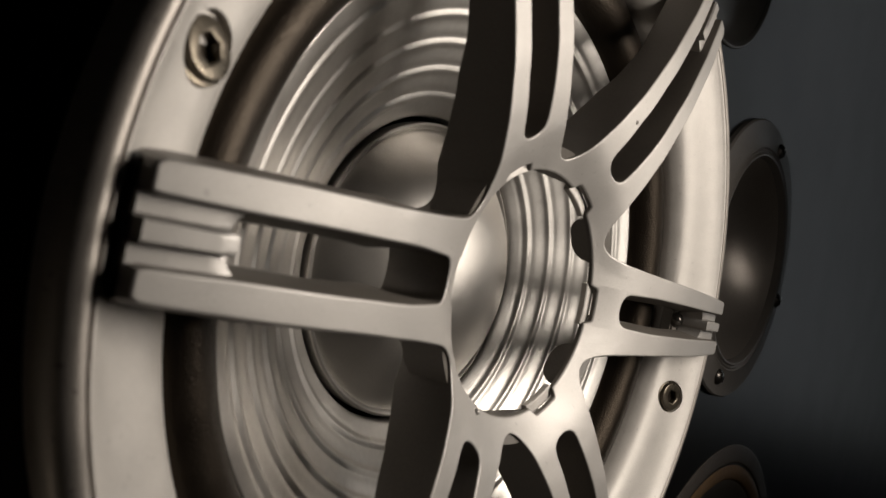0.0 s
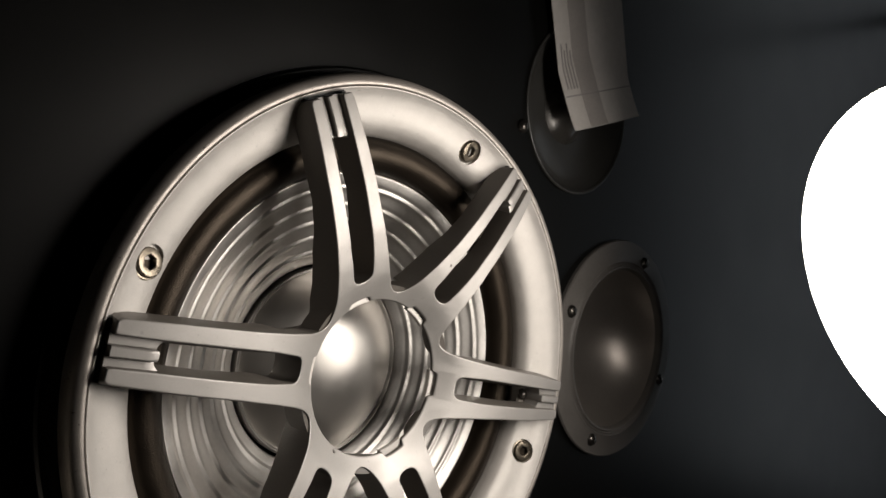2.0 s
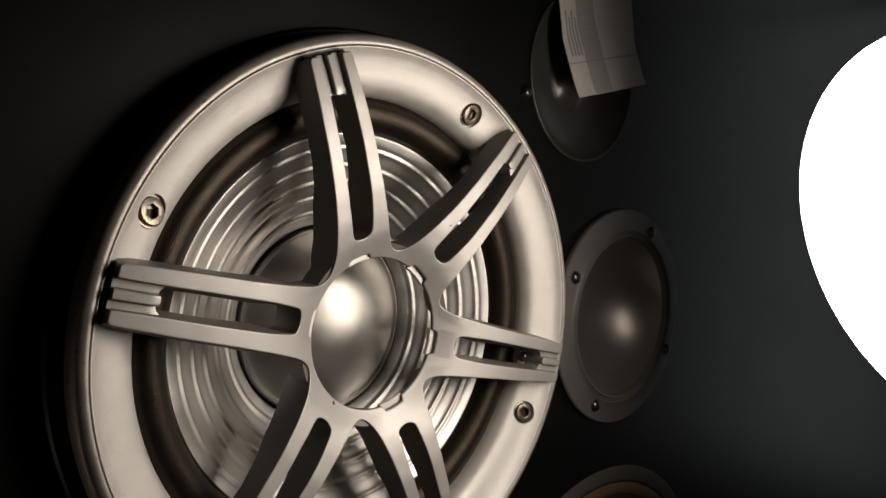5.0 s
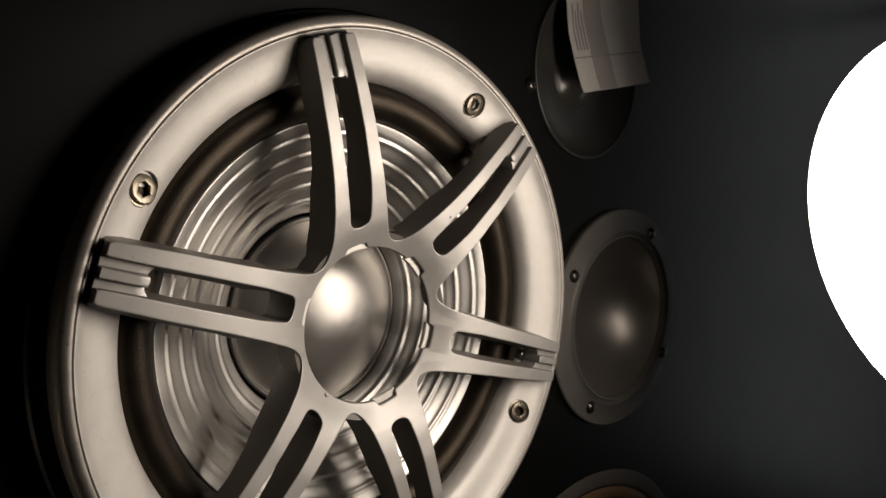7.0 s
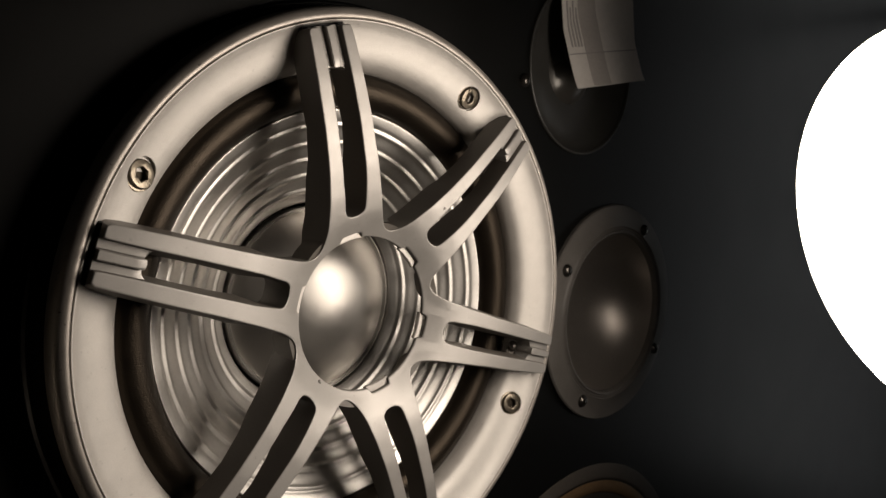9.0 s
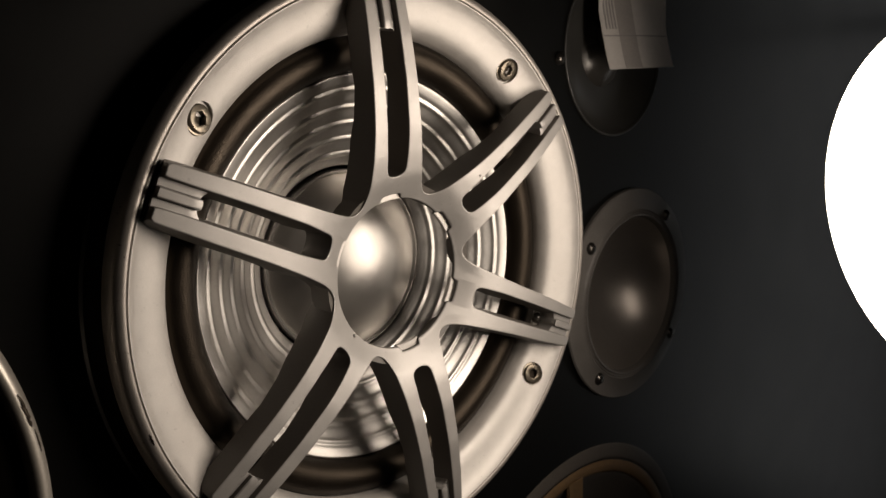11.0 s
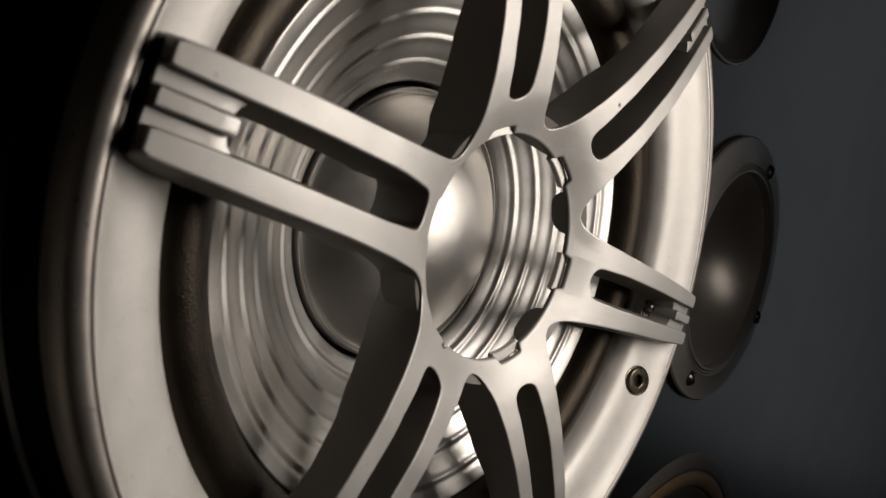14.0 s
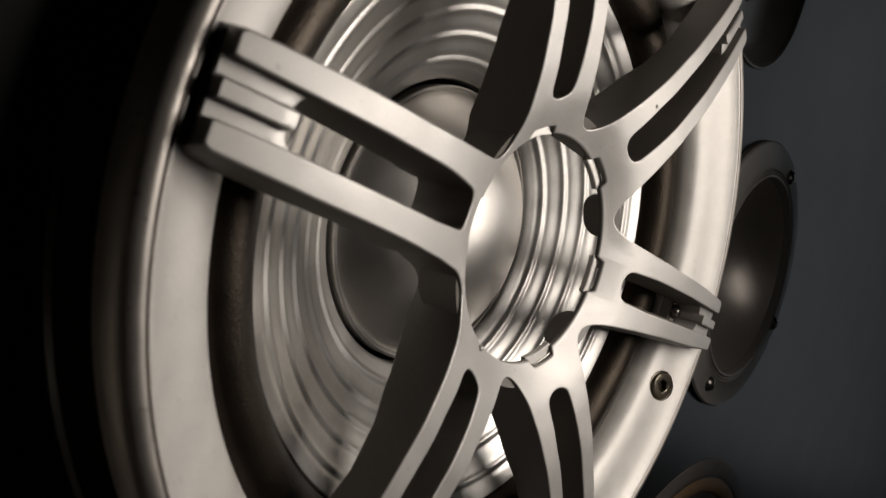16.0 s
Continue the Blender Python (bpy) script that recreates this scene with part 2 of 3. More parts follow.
def under(r, turn=180.0):
    """Height of the lower edge of the grille's webs at radius r, at this many degrees round the hub."""
    thin = front(r) - 0.0013
    deep = float(np.interp(r, (0.036, 0.040, 0.050, 0.060, 0.070, 0.085, 0.1015), (-0.0130, -0.0110, -0.0055, -0.0015, 0.0005, 0.0000, -0.0010)))
    off = (turn + 30) % 60 - 30
    k = float(np.interp(r, (0.0340, 0.0380), (0, 1)) * np.interp(abs(off), (26.5, 29.5), (1, 0)))
    # cut back on this side, so that the cone shows through the hub
    side = abs((turn + 180) % 360 - 180)
    deep += max(0.0, -0.0018 - 0.55 * (r - 0.0282) - deep) * float(np.interp(side, (64, 72), (1, 0)))
    if 118 < turn % 360 < 242:
        # the hub's skirt is whole on this side
        k = float(np.interp(r, (0.0306, 0.0314), (0, 1)))
    elif 80 < turn % 360 < 100 or 260 < turn % 360 < 282:
        # and below the feet of the upper and lower gaps
        k = max(k, float(np.interp(r, (0.0306, 0.0314), (0, 1))))
    return thin + (deep - thin) * k


def half_width(u):
    return float(np.interp(u, (0.034, 0.045, 0.060, 0.080, 0.0995), (0.0122, 0.0112, 0.0103, 0.0096, 0.0086)))


def slot_width(u):
    return float(np.interp(u, (0.037, 0.050, 0.070, 0.0875, 0.1), (0.0042, 0.0048, 0.0046, 0.0043, 0.0043)))


def grille_outline():
    pts = []
    for k in range(6):
        a = radians(60 * k)
        ca, sa = math.cos(a), math.sin(a)
        side = [(u, half_width(u)) for u in np.linspace(0.0385, 0.0990, 40)]
        loc = [(u, -w) for u, w in side]
        e = side[-1][1]
        slot = [(u, slot_width(u)) for u in np.linspace(0.0400, 0.0990, 36)]
        i = slot[-1][1]
        loc += [(0.1001, -e + 0.0006), *[(0.1003, v) for v in np.linspace(-e + 0.0012, -i - 0.0008, 4)], (0.1001, -i - 0.0002)]
        loc += [(u, -w) for u, w in reversed(slot)]
        for j in range(11, 0, -1):
            t = math.pi * j / 12
            loc.append((0.0400 - 0.0031 * math.sin(t) ** 0.7, 0.0042 * math.cos(t)))
        loc += slot
        loc += [(0.1001, i + 0.0002), *[(0.1003, v) for v in np.linspace(i + 0.0008, e - 0.0012, 4)], (0.1001, e - 0.0006)]
        loc += [(u, w) for u, w in reversed(side)]
        # rounded foot of the gap to the next spoke
        p0 = Vector((side[0][0], side[0][1]))
        slope = Vector((side[1][0] - side[0][0], side[1][1] - side[0][1])).normalized()
        end = Vector((0.0316 * math.cos(radians(30)), 0.0316 * math.sin(radians(30))))
        c1 = p0 - slope * 0.0052
        c2 = end + Vector((math.sin(radians(30)), -math.cos(radians(30)))) * 0.0030
        half = []
        for j in range(1, 13):
            t = j / 12
            half.append(p0 * (1 - t) ** 3 + 3 * c1 * t * (1 - t) ** 2 + 3 * c2 * t * t * (1 - t) + end * t ** 3)
        loc += [tuple(v) for v in half]
        for v in reversed(half[:-1]):
            # mirror across the gap's middle line at 30 degrees
            an, r = math.atan2(v.y, v.x), v.length
            an = radians(60) - an
            loc.append((r * math.cos(an), r * math.sin(an)))
        pts += [(u * ca - v * sa, u * sa + v * ca) for u, v in loc]
    return pts


def grille_holes():
    holes = []
    hub = []
    for i in range(720):
        a = (i / 2 + 30) % 60 - 30
        k = float(np.interp(abs(a), (7.6, 10.4), (1, 0))) if abs(i / 2 - 240) > 20 else 0.0
        hub.append((0.0282 + 0.0018 * k * k * (3 - 2 * k), radians(i / 2)))
    holes.append([(r * math.cos(a), r * math.sin(a)) for r, a in hub])
    return holes


def step_block(v0, v1, drop, scooped):
    """A stepped block in the end of a slot; a scooped one flares out towards the bar beside it."""
    bm = bmesh.new()
    n, m = 8, 8
    grid = []
    for i in range(n + 1):
        v = v0 + (v1 - v0) * i / n
        s = i / n if abs(v1) > abs(v0) else 1 - i / n
        u0 = 0.0876 - 0.0024 * s ** 2.2 if scooped else 0.0873 + 0.0004 * (2 * s - 1) ** 4
        row = []
        for j in range(m + 1):
            u = u0 + ((0.1006 if scooped else 0.1002) - u0) * j / m
            soft = 0.0004 if i in (0, n) or j == 0 else 0.0
            row.append((bm.verts.new((u, v, front(u) - drop - soft)), bm.verts.new((u, v, under(u)))))
        grid.append(row)
    for i in range(n):
        for j in range(m):
            for k in (0, 1):
                bm.faces.new((grid[i][j][k], grid[i + 1][j][k], grid[i + 1][j + 1][k], grid[i][j + 1][k]))
    edge = [grid[i][0] for i in range(n)] + [grid[n][j] for j in range(m)] + [grid[i][m] for i in range(n, 0, -1)] + [grid[0][j] for j in range(m, 0, -1)]
    for p, q in zip(edge, edge[1:] + edge[:1]):
        bm.faces.new((p[0], q[0], q[1], p[1]))
    return bm


def main_loudspeaker():
    root = thing("loudspeaker", spot(0, 0), "large round loudspeaker with silver six-spoke grille and ribbed aluminium cone", "loudspeaker")
    # frame: dished ring with four screw recesses
    prof = smooth_profile([(0.0868, -0.0140), (0.0870, -0.0085), (0.0875, -0.0060), (0.0886, -0.0038), (0.0902, -0.0023), (0.0925, -0.0010), (0.0950, 0.0001), (0.0975, 0.0013), (0.0998, 0.0027), (0.1014, 0.0041), (0.1021, 0.0049)], 4)
    prof += [(0.1024, 0.0050), (0.1026, 0.0047), (0.1026, -0.0105), (0.0868, -0.0145)]
    ring = part("frame_ring", lathe(prof, 192, True), FRAME, root, "dished silver mounting ring")
    for k in range(4):
        a = radians(-14.9 + 90 * k)
        bm = lathe([(0.0, -0.0014), (0.0051, -0.0014), (0.0051, 0.02), (0.0, 0.02)], 40)
        bmesh.ops.recalc_face_normals(bm, faces=bm.faces)
        me = bpy.data.meshes.new("recess")
        bm.to_mesh(me)
        bm.free()
        cutter = new("recess", me)
        cutter.matrix_world = spot(0.095 * math.cos(a), 0.095 * math.sin(a), 0.0001, math.degrees(a)) @ pose(0, 0, 0, 0, -20, 0)
        bpy.context.view_layer.update()
        cut(ring, cutter)
    prof = smooth_profile([(0.1028, 0.0040), (0.1029, 0.0049), (0.1034, 0.0053), (0.1044, 0.0053), (0.1057, 0.0045), (0.1067, 0.0030), (0.1073, 0.0004), (0.1069, -0.0026), (0.1050, -0.0062)], 5) + [(0.1034, BOARD_Z), (0.1028, BOARD_Z), (0.1028, 0.0030)]
    part("outer_rim", lathe(prof, 192, True), RIM, root, "rounded silver rim with a scuffed outer edge")
    prof = [(0.1036, -0.0085), (0.1098, -0.0085), (0.1106, -0.0093), (0.1108, BOARD_Z), (0.1036, BOARD_Z)]
    part("gasket", lathe(prof, 160, True), BOARD, root, "black gasket")
    # surround roll
    prof = [(0.0885, -0.0122), (0.0876, -0.0120)]
    for j in range(17):
        t = math.pi * j / 16
        prof.append((0.0809 + 0.0065 * math.cos(t), -0.0118 + 0.0060 * math.sin(t) - 0.0028 * j / 16))
    prof += [(0.0738, -0.0150), (0.0715, -0.0158)]
    part("surround", lathe(prof, 160), RUBBER, root, "brownish black rubber roll surround")
    # cone with pressed ribs
    pts = [(0.0742, -0.0146), (0.0738, -0.0142), (0.0732, -0.0143)]
    slope = lambda r: -0.0150 - (0.0715 - r) * 0.62
    for r in (0.0686, 0.0622, 0.0563, 0.0503, 0.0443):
        pts += [(r + 0.0022, slope(r + 0.0022)), (r + 0.0010, slope(r + 0.0010) - 0.0001), (r + 0.0002, slope(r) + 0.0003), (r - 0.0006, slope(r - 0.0006) + 0.00038), (r - 0.0016, slope(r - 0.0016))]
    pts += [(0.0415, slope(0.0415)), (0.0394, slope(0.0394) - 0.0002), (0.0390, -0.0362), (0.0389, -0.0385)]
    part("cone", lathe(smooth_profile(pts, 5), 192), CONE, root, "spun aluminium cone with concentric ribs")
    cap = [(0.0376, -0.0385), (0.0376, -0.0352), (0.0374, -0.0346), (0.0369, -0.0344), (0.0363, -0.0348), (0.0361, -0.0352)]
    R = 0.0470
    apex = -0.0187
    cap += [(R * math.sin(t), apex - R + R * math.cos(t)) for t in np.linspace(math.asin(0.0359 / R), 0, 26)]
    part("dust_cap", lathe(cap, 128), CAP, root, "satin silver domed dust cap")
    # grille spider
    bm = flat_mesh([grille_outline(), *grille_holes()], 0.01, 0.0005, 2)
    for _ in range(3):
        long = [e for e in bm.edges if abs(e.verts[0].co.z - e.verts[1].co.z) < 1e-5 and e.verts[0].co.z > -1e-5 and e.calc_length() > 0.0026]
        bmesh.ops.subdivide_edges(bm, edges=long, cuts=1)
        bmesh.ops.triangulate(bm, faces=[f for f in bm.faces if len(f.verts) > 3 and f.calc_center_median().z > -1e-5])
    for v in bm.verts:
        r = math.hypot(v.co.x, v.co.y)
        h, t = front(r), -v.co.z
        low = under(r, math.degrees(math.atan2(v.co.y, v.co.x)))
        v.co.z = h - t if t < 0.005 else min(low + (0.01 - t), h - 0.0011)
        # the bars widen towards their foot
        k = round(math.degrees(math.atan2(v.co.y, v.co.x)) / 60)
        ca, sa = math.cos(radians(60 * k)), math.sin(radians(60 * k))
        u, w = v.co.x * ca + v.co.y * sa, v.co.y * ca - v.co.x * sa
        if t > 0.0003 and u > 0.040:
            out = 1 if abs(w) > (half_width(u) + slot_width(u)) / 2 else -1
            w += math.copysign(1, w) * out * 0.15 * max(0.0, h - v.co.z - 0.0005) * float(np.interp(u, (0.040, 0.052), (0, 1)))
            v.co.x, v.co.y = u * ca - w * sa, u * sa + w * ca
    spider = part("spider", bm, SILVER, root, "cast grille, silver face, dark sides, six slotted spokes", 40)
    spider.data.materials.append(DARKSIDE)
    me = spider.data
    # silver on the crowned face and its rounded edge, dark paint on the sides; even shading over the face
    normals = [tuple(c.vector) for c in me.corner_normals]
    for f in me.polygons:
        face = True
        for li in f.loop_indices:
            co = me.vertices[me.loops[li].vertex_index].co
            r = math.hypot(co.x, co.y)
            if abs(co.z - front(r)) < 2e-5:
                g = (front(r + 0.0005) - front(r - 0.0005)) / 0.001
                normals[li] = tuple(Vector((-g * co.x / r, -g * co.y / r, 1)).normalized())
            else:
                face = False
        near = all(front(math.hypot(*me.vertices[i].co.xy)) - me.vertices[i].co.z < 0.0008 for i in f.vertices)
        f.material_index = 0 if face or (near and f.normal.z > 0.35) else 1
    me.normals_split_custom_set(normals)
    # stepped ends in the slots of the spokes
    for k in range(6):
        a = radians(60 * k)
        turn = pose(0, 0, 0, 0, 0, 60 * k)
        for name, v0, v1, drop in (("channel", -0.0046, -0.0014, 0.0022), ("ridge", -0.0014, 0.0016, 0.0004), ("channel", 0.0016, 0.0046, 0.0022)):
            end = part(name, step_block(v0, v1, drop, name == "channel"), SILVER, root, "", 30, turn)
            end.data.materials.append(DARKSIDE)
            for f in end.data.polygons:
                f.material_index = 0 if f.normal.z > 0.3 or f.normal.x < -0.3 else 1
        # black cap at the spoke's end, widened outwards to imitate shadow on the ring
        bm = bmesh.new()
        bmesh.ops.create_cube(bm, size=1, matrix=Matrix.LocRotScale((0.1001, 0, 0.0010), None, (0.0026, 0.0174, 0.0084)))
        bmesh.ops.bevel(bm, geom=bm.edges[:], offset=0.0005, segments=2, affect="EDGES")
        part("end_cap_with_shade", bm, BLACKPLASTIC, root, "", 40, turn)
        # shelf of the clip pocket and lug below the hub
        if k != 4:
            part("clip_tab", lathe([(0.0278, -0.0040), (0.0278, -0.0026), (0.0280, -0.0024), (0.0304, -0.0022), (0.0304, -0.0040)], 12, True, (radians(-10.6), radians(10.6))), FRAME, root, "", 30, turn)
        bm = bmesh.new()
        g = []
        for j in range(15):
            q = -1 + 2 * j / 14
            an = radians(30 + 11.5 * q)
            low = -0.0030 - 0.0074 * max(0.0, 1 - abs(q) ** 3) ** 0.5
            g.append([bm.verts.new((r * math.cos(an), r * math.sin(an), z)) for r, z in ((0.0312, -0.0006), (0.0328, low), (0.0338, low), (0.0338, 0.0006))])
        for p, q in zip(g, g[1:]):
            for j in range(4):
                bm.faces.new((p[j], q[j], q[(j + 1) % 4], p[(j + 1) % 4]))
        bm.faces.new(g[0])
        bm.faces.new(g[-1])
        part("lug", bm, DARKSIDE, root, "", 30, turn)
    part("paint_chip", lathe([(0.0, 0.00012), (0.00055, 0.00010), (0.0006, -0.0003)], 12), DARKSIDE, root, "dark paint chip", 35, pose(0.0486 * math.cos(radians(60)) - 0.0066 * math.sin(radians(60)), 0.0486 * math.sin(radians(60)) + 0.0066 * math.cos(radians(60)), front(0.049), 0, 0, 0))
    part("rim_chip", sliver(0.1041, 0.00545, -140.6, -138.4, 0.0007, 3), RUBBER, root, "dark chip in the rim paint")
    an = radians(-117)
    part("casting_nub", lathe(smooth_profile([(0.0, 0.0008), (0.0006, 0.0005), (0.0008, -0.0004)], 3), 12), SILVER, root, "", 40, pose(0.0296 * math.cos(an), 0.0296 * math.sin(an), front(0.0296)))
    bm = bmesh.new()
    bmesh.ops.create_cube(bm, size=1, matrix=Matrix.LocRotScale((0.0848, 0.0, -0.0022), None, (0.0046, 0.0092, 0.004)))
    bmesh.ops.bevel(bm, geom=bm.edges[:], offset=0.0006, segments=2, affect="EDGES")
    part("boss", bm, DARKSIDE, root, "dark boss in the slot")
    pan_screw(root, 0.0846, 0.0002, 0.0, 0.0024)
    # basket closing the back
    part("basket", lathe([(0.0868, -0.0120), (0.0840, -0.0500), (0.0500, -0.0800), (0.0, -0.0800)], 96), BLACKSTEEL, root, "black steel basket")
    for k in range(4):
        a = radians(-14.9 + 90 * k)
        screw(root, pose(0.095 * math.cos(a), 0.095 * math.sin(a), 0.0001, 0, 0, math.degrees(a)) @ pose(0, 0, 0.0007, 0, -20, 25 * k), 0.0043, STEEL)
    return root


def screw(root, m, r, mat):
    """A socket-head screw with a washer flange, as a part of its thing."""
    loops = [circle(r, 40), circle(r * 0.50, 6)]
    bm = flat_mesh(loops, 0.0022, 0.0004, 2)
    head = part("screw", bm, mat, root, "dull socket-head screw", 35, m)
    # socket floor in near-black: the recess's shade is put into its colour
    part("socket", lathe([(0.0, -0.0019), (r * 0.56, -0.0019), (r * 0.56, -0.0021), (0, -0.0021)], 12), RUBBER, head)
    part("washer", lathe([(r * 1.02, -0.0024), (r * 1.02, -0.0013), (r * 1.14, -0.0014), (r * 1.17, -0.0024)], 40, True), mat, head)
    return head


def pan_screw(root, x, y, z, r=0.0032):
    prof = smooth_profile([(0.0, 0.0022), (r * 0.6, 0.0018), (r, 0.0004), (r * 1.02, -0.0006)], 4)
    head = part("screw", lathe(prof, 24), BLACKSTEEL, root, "black pan-head screw", 40, pose(x, y, z))
    return head


main_loudspeaker()


# ---- the neighbours on the panel ----
def dished_tweeter(x, y, turn):
    root = thing("dished_tweeter", spot(x, y, BOARD_Z, turn), "dark grey round tweeter with a dished diaphragm and screwed flange", "tweeter", "tweeters on the panel")
    prof = [(0.0575, 0.0), (0.0575, 0.0018), (0.0569, 0.0026), (0.0470, 0.0034), (0.0462, 0.0040), (0.0455, 0.0034), (0.0449, 0.0040), (0.0442, 0.0034), (0.0436, 0.0044), (0.0428, 0.0042), (0.0420, 0.0020), (0.0418, -0.0030), (0.0460, -0.0030), (0.0465, 0.0)]
    part("flange", lathe(prof, 128, True), PLASTIC, root, "dark grey plastic flange with fine ridges")
    bowl = 0.0437
    low = 0.0012 + math.sqrt(bowl ** 2 - 0.0419 ** 2)
    dish = [(bowl * math.sin(t), low - bowl * math.cos(t)) for t in np.linspace(math.asin(0.0419 / bowl), 0, 40)]
    part("diaphragm", lathe(dish, 96), DOME, root, "smooth dark bowl-shaped diaphragm")
    part("magnet_case", lathe([(0.0420, -0.003), (0.0420, -0.042), (0.0300, -0.050), (0.0, -0.050)], 48), BLACKSTEEL, root)
    for k in range(4):
        a = radians(45 + 90 * k)
        pan_screw(root, 0.0503 * math.cos(a), 0.0503 * math.sin(a), 0.0032)
    return root


def horn_tweeter(x, y, turn):
    root = thing("horn_tweeter", spot(x, y, BOARD_Z, turn), "black round horn tweeter partly behind a paper tag", "tweeter", "tweeters on the panel")
    prof = smooth_profile([(0.0414, 0.0), (0.0414, 0.0006), (0.0408, 0.0010), (0.0400, 0.0004), (0.0389, -0.0011), (0.0366, -0.0033), (0.0320, -0.0058), (0.0240, -0.0076), (0.0166, -0.0080)], 4) + [(0.0165, -0.0165), (0.0330, -0.0165), (0.0385, -0.0060), (0.0394, -0.0006), (0.0400, 0.0)]
    part("flange", lathe(prof, 128, True), BLACKPLASTIC, root, "black plastic flange with a rounded lip")
    plug = [(0.024 * math.sin(t), -0.0255 + 0.024 * math.cos(t)) for t in np.linspace(math.asin(0.0167 / 0.024), 0, 16)]
    part("dome", lathe(plug, 96), DOMEBLACK, root, "glossy black dome")
    part("magnet_case", lathe([(0.0165, -0.016), (0.0165, -0.04), (0.0, -0.04)], 48), BLACKSTEEL, root)
    return root


def brown_speaker():
    root = thing("brown_speaker", spot(*BROWN, BOARD_Z), "large round loudspeaker with brown surround, brown bar and dull rim", "loudspeaker")
    part("outer_rim", lathe(smooth_profile([(0.1090, 0.0), (0.1087, 0.0004), (0.1060, 0.0006), (0.1015, 0.0005), (0.1004, -0.0001), (0.1002, -0.0018)], 3) + [(0.1080, -0.0018)], 128, True), UMBER, root, "dark grey-brown rim")
    part("surround", lathe(smooth_profile([(0.1004, -0.0010), (0.0992, 0.0002), (0.0962, 0.0008), (0.0932, 0.0000), (0.0922, -0.0016)], 4), 128), KRAFT, root, "brown fabric surround")
    part("cone", lathe(smooth_profile([(0.0923, -0.0016), (0.0900, -0.0024), (0.0800, -0.0080), (0.0660, -0.0150), (0.0400, -0.0280), (0.0, -0.0330)], 4), 128), UMBER, root, "dark grey-brown cone")
    bm = bmesh.new()
    bmesh.ops.create_cube(bm, size=1, matrix=Matrix.LocRotScale((0.0, 0.0, -0.0002), None, (0.1900, 0.0130, 0.0022)))
    bmesh.ops.bevel(bm, geom=bm.edges[:], offset=0.0007, segments=2, affect="EDGES")
    part("guard_bar", bm, KRAFT, root, "brown bar across the face", 40, pose(0, 0, 0, 0, 0, 115))
    return root


def covered_speaker():
    root = thing("covered_speaker", spot(*LOWER, BOARD_Z), "large round loudspeaker with a scuffed champagne rim and black face", "loudspeaker")
    prof = smooth_profile([(0.1092, 0.0060), (0.1098, 0.0085), (0.1116, 0.0098), (0.1136, 0.0088), (0.1148, 0.0060), (0.1150, 0.0)], 5) + [(0.1092, 0.0)]
    part("outer_rim", lathe(prof, 160, True), TAN, root, "champagne silver rim with chipped paint")
    part("rim_chip", sliver(0.1131, 0.0097, 33.6, 38.6, 0.0009, 5), RUBBER, root, "long ragged dark chip in the rim paint")
    part("rim_chip", sliver(0.1136, 0.0091, 29.6, 33.0, 0.0004, 8), RUBBER, root, "fine crack in the rim paint")
    part("face", lathe(smooth_profile([(0.1094, 0.0060), (0.1000, 0.0030), (0.0900, -0.0060), (0.0500, -0.0200), (0.0, -0.0240)], 5), 128), RUBBER, root, "black cone and surround")
    return root


dished_tweeter(*TWEETER, -59.5)
horn_tweeter(*HORN, 169.5)
panel_screw = thing("panel_screw", spot(0.0652, 0.1172, BOARD_Z), "small shiny pan-head screw in the black panel", "screw")
pan_screw(panel_screw, 0, 0, 0.0006, 0.0030)
brown_speaker()
covered_speaker()


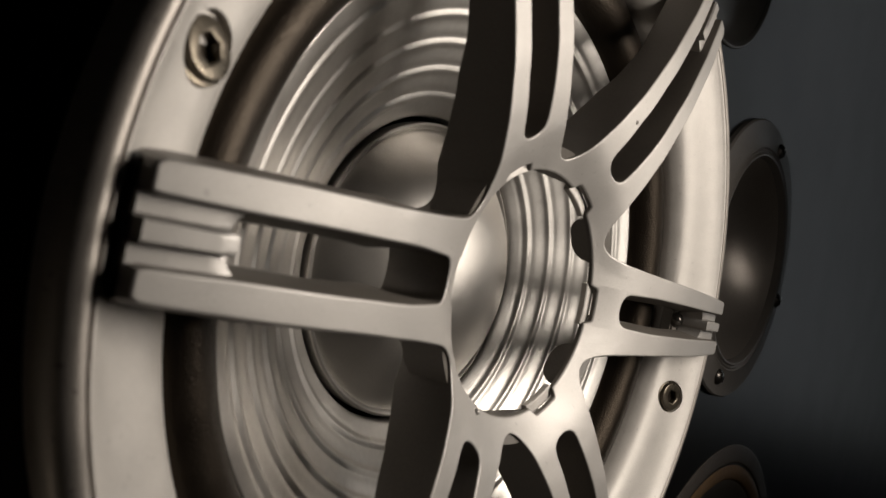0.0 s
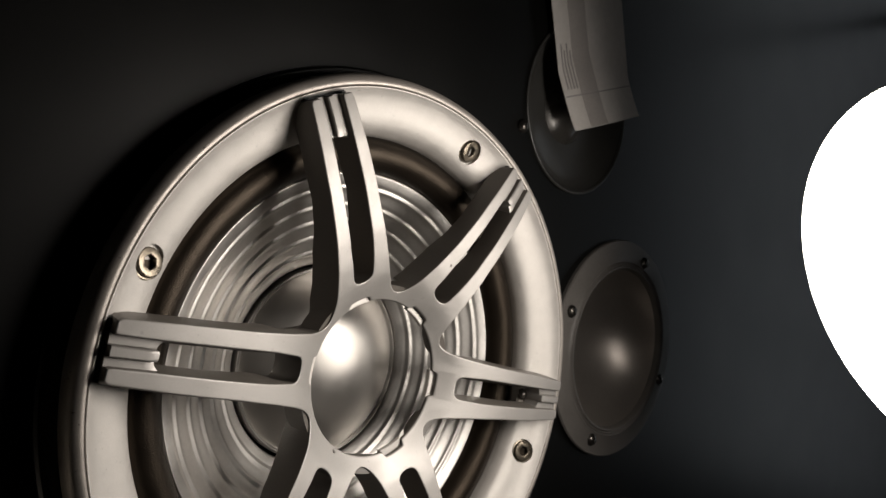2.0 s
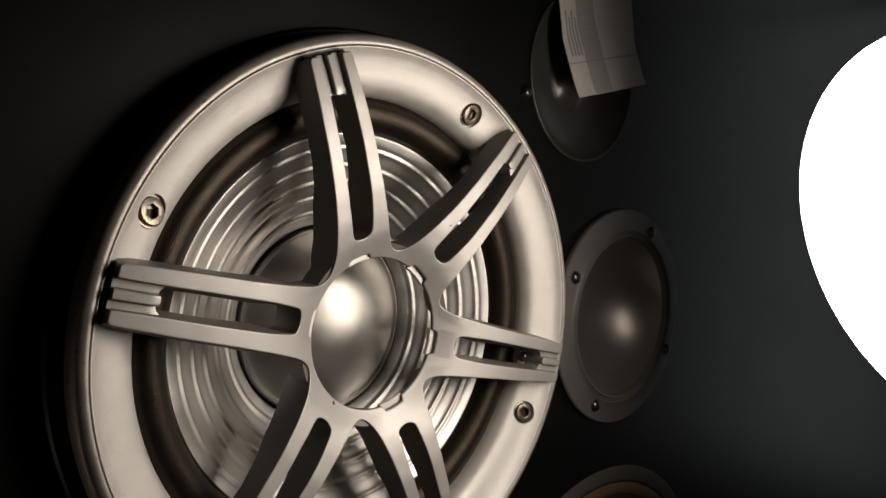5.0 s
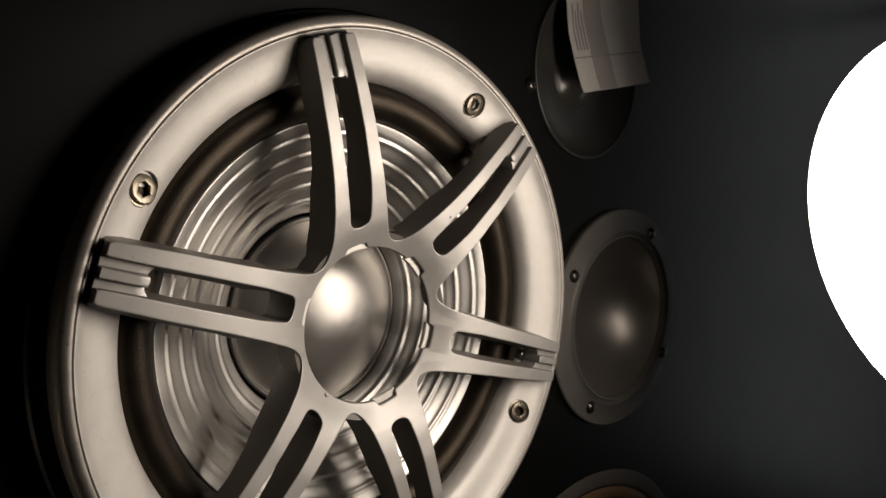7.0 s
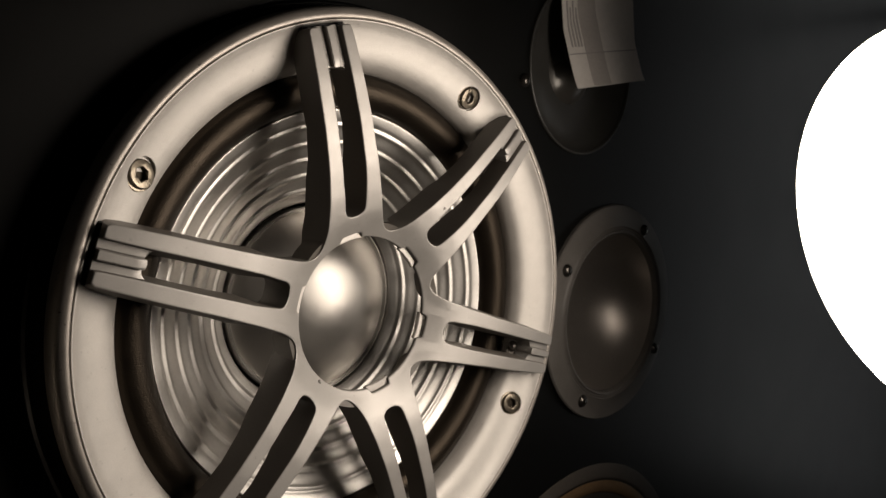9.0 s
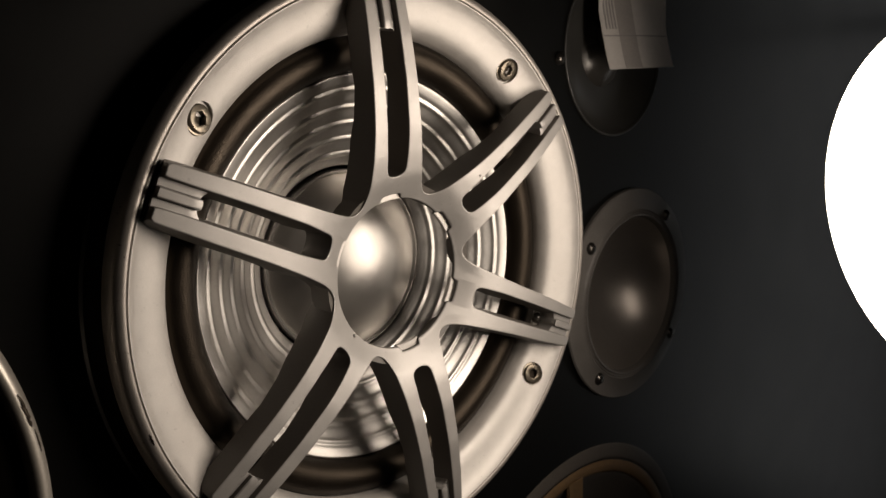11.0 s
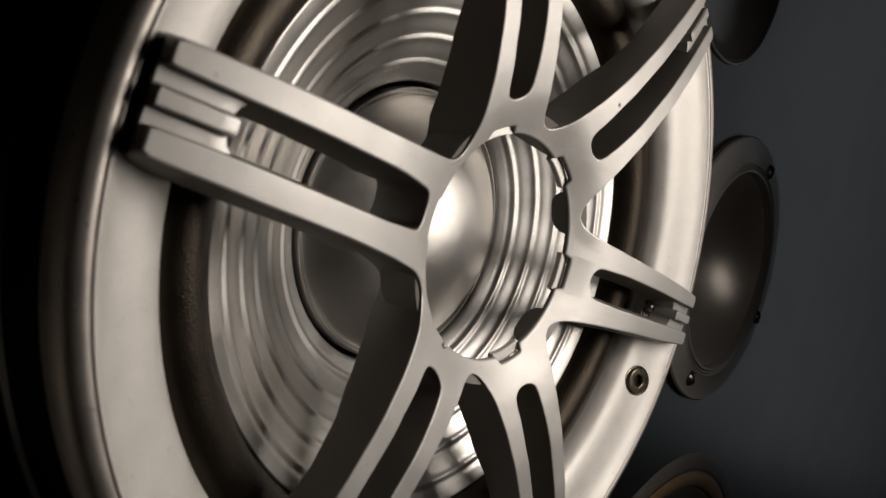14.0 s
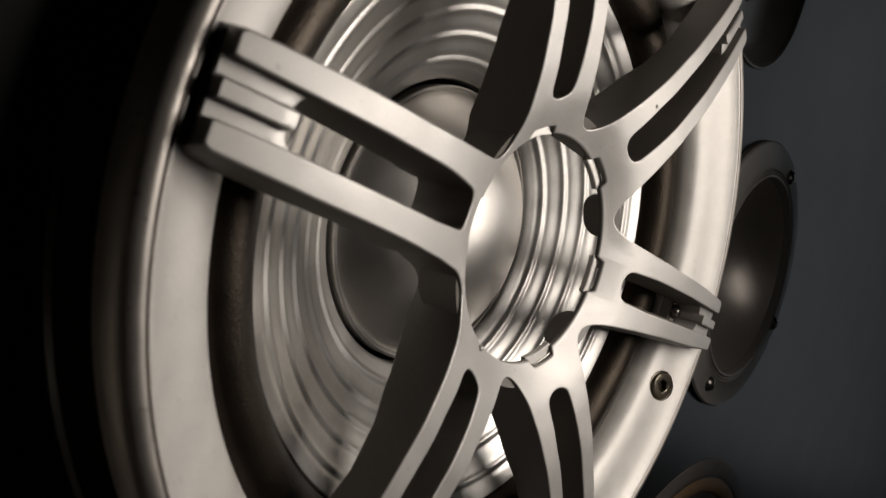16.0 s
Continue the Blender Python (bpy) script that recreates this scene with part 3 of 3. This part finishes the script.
def paper_tag():
    """A tag that hangs over the horn, its foot standing away from the panel."""
    root = thing("paper_tag", spot(0.0912, 0.1228, 0.0, 26), "creased white paper tag with faded print hanging over a tweeter", "tag")
    W_, H_ = 0.060, 0.085

    def lift(x, y):
        wave = 0.0015 * math.sin(x * 70)
        if y < 0.0399:
            return -0.0085 * (y / 0.04) ** 0.8 + wave
        return -0.0085 + wave * max(0, 1 - (y - 0.04) / 0.02)

    def sheet(x0, x1, y0, y1, up, nx=24, ny=28):
        bm = bmesh.new()
        g = [[bm.verts.new((x0 + (x1 - x0) * i / nx, y0 + (y1 - y0) * j / ny, max(lift(x0 + (x1 - x0) * i / nx, y0 + (y1 - y0) * j / ny), -0.0062) + up)) for i in range(nx + 1)] for j in range(ny + 1)]
        for j in range(ny):
            for i in range(nx):
                bm.faces.new((g[j][i], g[j][i + 1], g[j + 1][i + 1], g[j + 1][i]))
        return bm

    def solid(bm, t):
        top = list(bm.faces)
        ret = bmesh.ops.extrude_face_region(bm, geom=top)
        for v in ret["geom"]:
            if isinstance(v, bmesh.types.BMVert):
                v.co.z -= t
        return bm

    part("sheet", solid(sheet(0, W_, 0, H_, 0), 0.0003), PAPER, root, "white paper sheet")
    part("grey_strip", solid(sheet(0.012, 0.026, 0.0004, H_ - 0.001, 0.00015, 6, 28), 0.0002), GREYSTRIP, root)
    part("printed_line", solid(sheet(0.0005, W_ - 0.001, 0.0155, 0.0161, 0.0002, 24, 1), 0.00015), INK, root)
    for j in range(4):
        part("printed_line", solid(sheet(0.003 + 0.0022 * j, 0.0040 + 0.0022 * j, 0.019, 0.040 - 0.003 * (j % 2), 0.0002, 1, 10), 0.00015), INK, root)


paper_tag()


# ---- the lamp ----
def work_lamp():
    cx, cy, cz, r = 0.0706, 0.0600, 0.1558, 0.0610
    n = Vector((-0.726, -0.449, -0.522)).normalized()
    turn = n.to_track_quat("Z", "Y").to_matrix().to_4x4()
    m = FACE @ Matrix.Translation((cx, cy, cz)) @ turn
    root = thing("work_lamp", m, "round white LED work lamp, lit, on a bent arm", "lamp")
    part("diffuser", lathe(smooth_profile([(r, 0.0), (r * 0.97, 0.0010), (r * 0.80, 0.0024), (r * 0.4, 0.0034), (0, 0.0036)], 4), 96), GLOW, root, "glowing white diffuser")
    part("housing", lathe([(r, -0.0002), (r + 0.0006, -0.001), (r + 0.0006, -0.010), (r * 0.8, -0.018), (r * 0.3, -0.022), (0, -0.022)], 96), LAMPSHELL, root, "shallow white housing")
    inv = (FACE @ Matrix.Translation((cx, cy, cz)) @ turn).inverted()
    world_pts = [m @ Vector((0, 0, -0.021)), m @ Vector((0, 0, -0.06)), FACE @ Vector((0.32, 0.24, 0.24)), FACE @ Vector((0.50, 0.36, 0.20)), FACE @ Vector((0.62, 0.42, 0.08)), FACE @ Vector((0.64, 0.43, BOARD_Z))]
    pts = [tuple(inv @ p) for p in world_pts]
    path = []
    p = [pts[0], *pts, pts[-1]]
    for i in range(1, len(p) - 2):
        a, b, c, d = (Vector(v) for v in p[i - 1:i + 3])
        for j in range(8):
            t = j / 8
            path.append(0.5 * (2 * b + (c - a) * t + (2 * a - 5 * b + 4 * c - d) * t * t + (3 * b - a - 3 * c + d) * t ** 3))
    path.append(Vector(pts[-1]))
    part("arm", tube(path, 0.006), BLACKSTEEL, root, "black bent arm")


work_lamp()
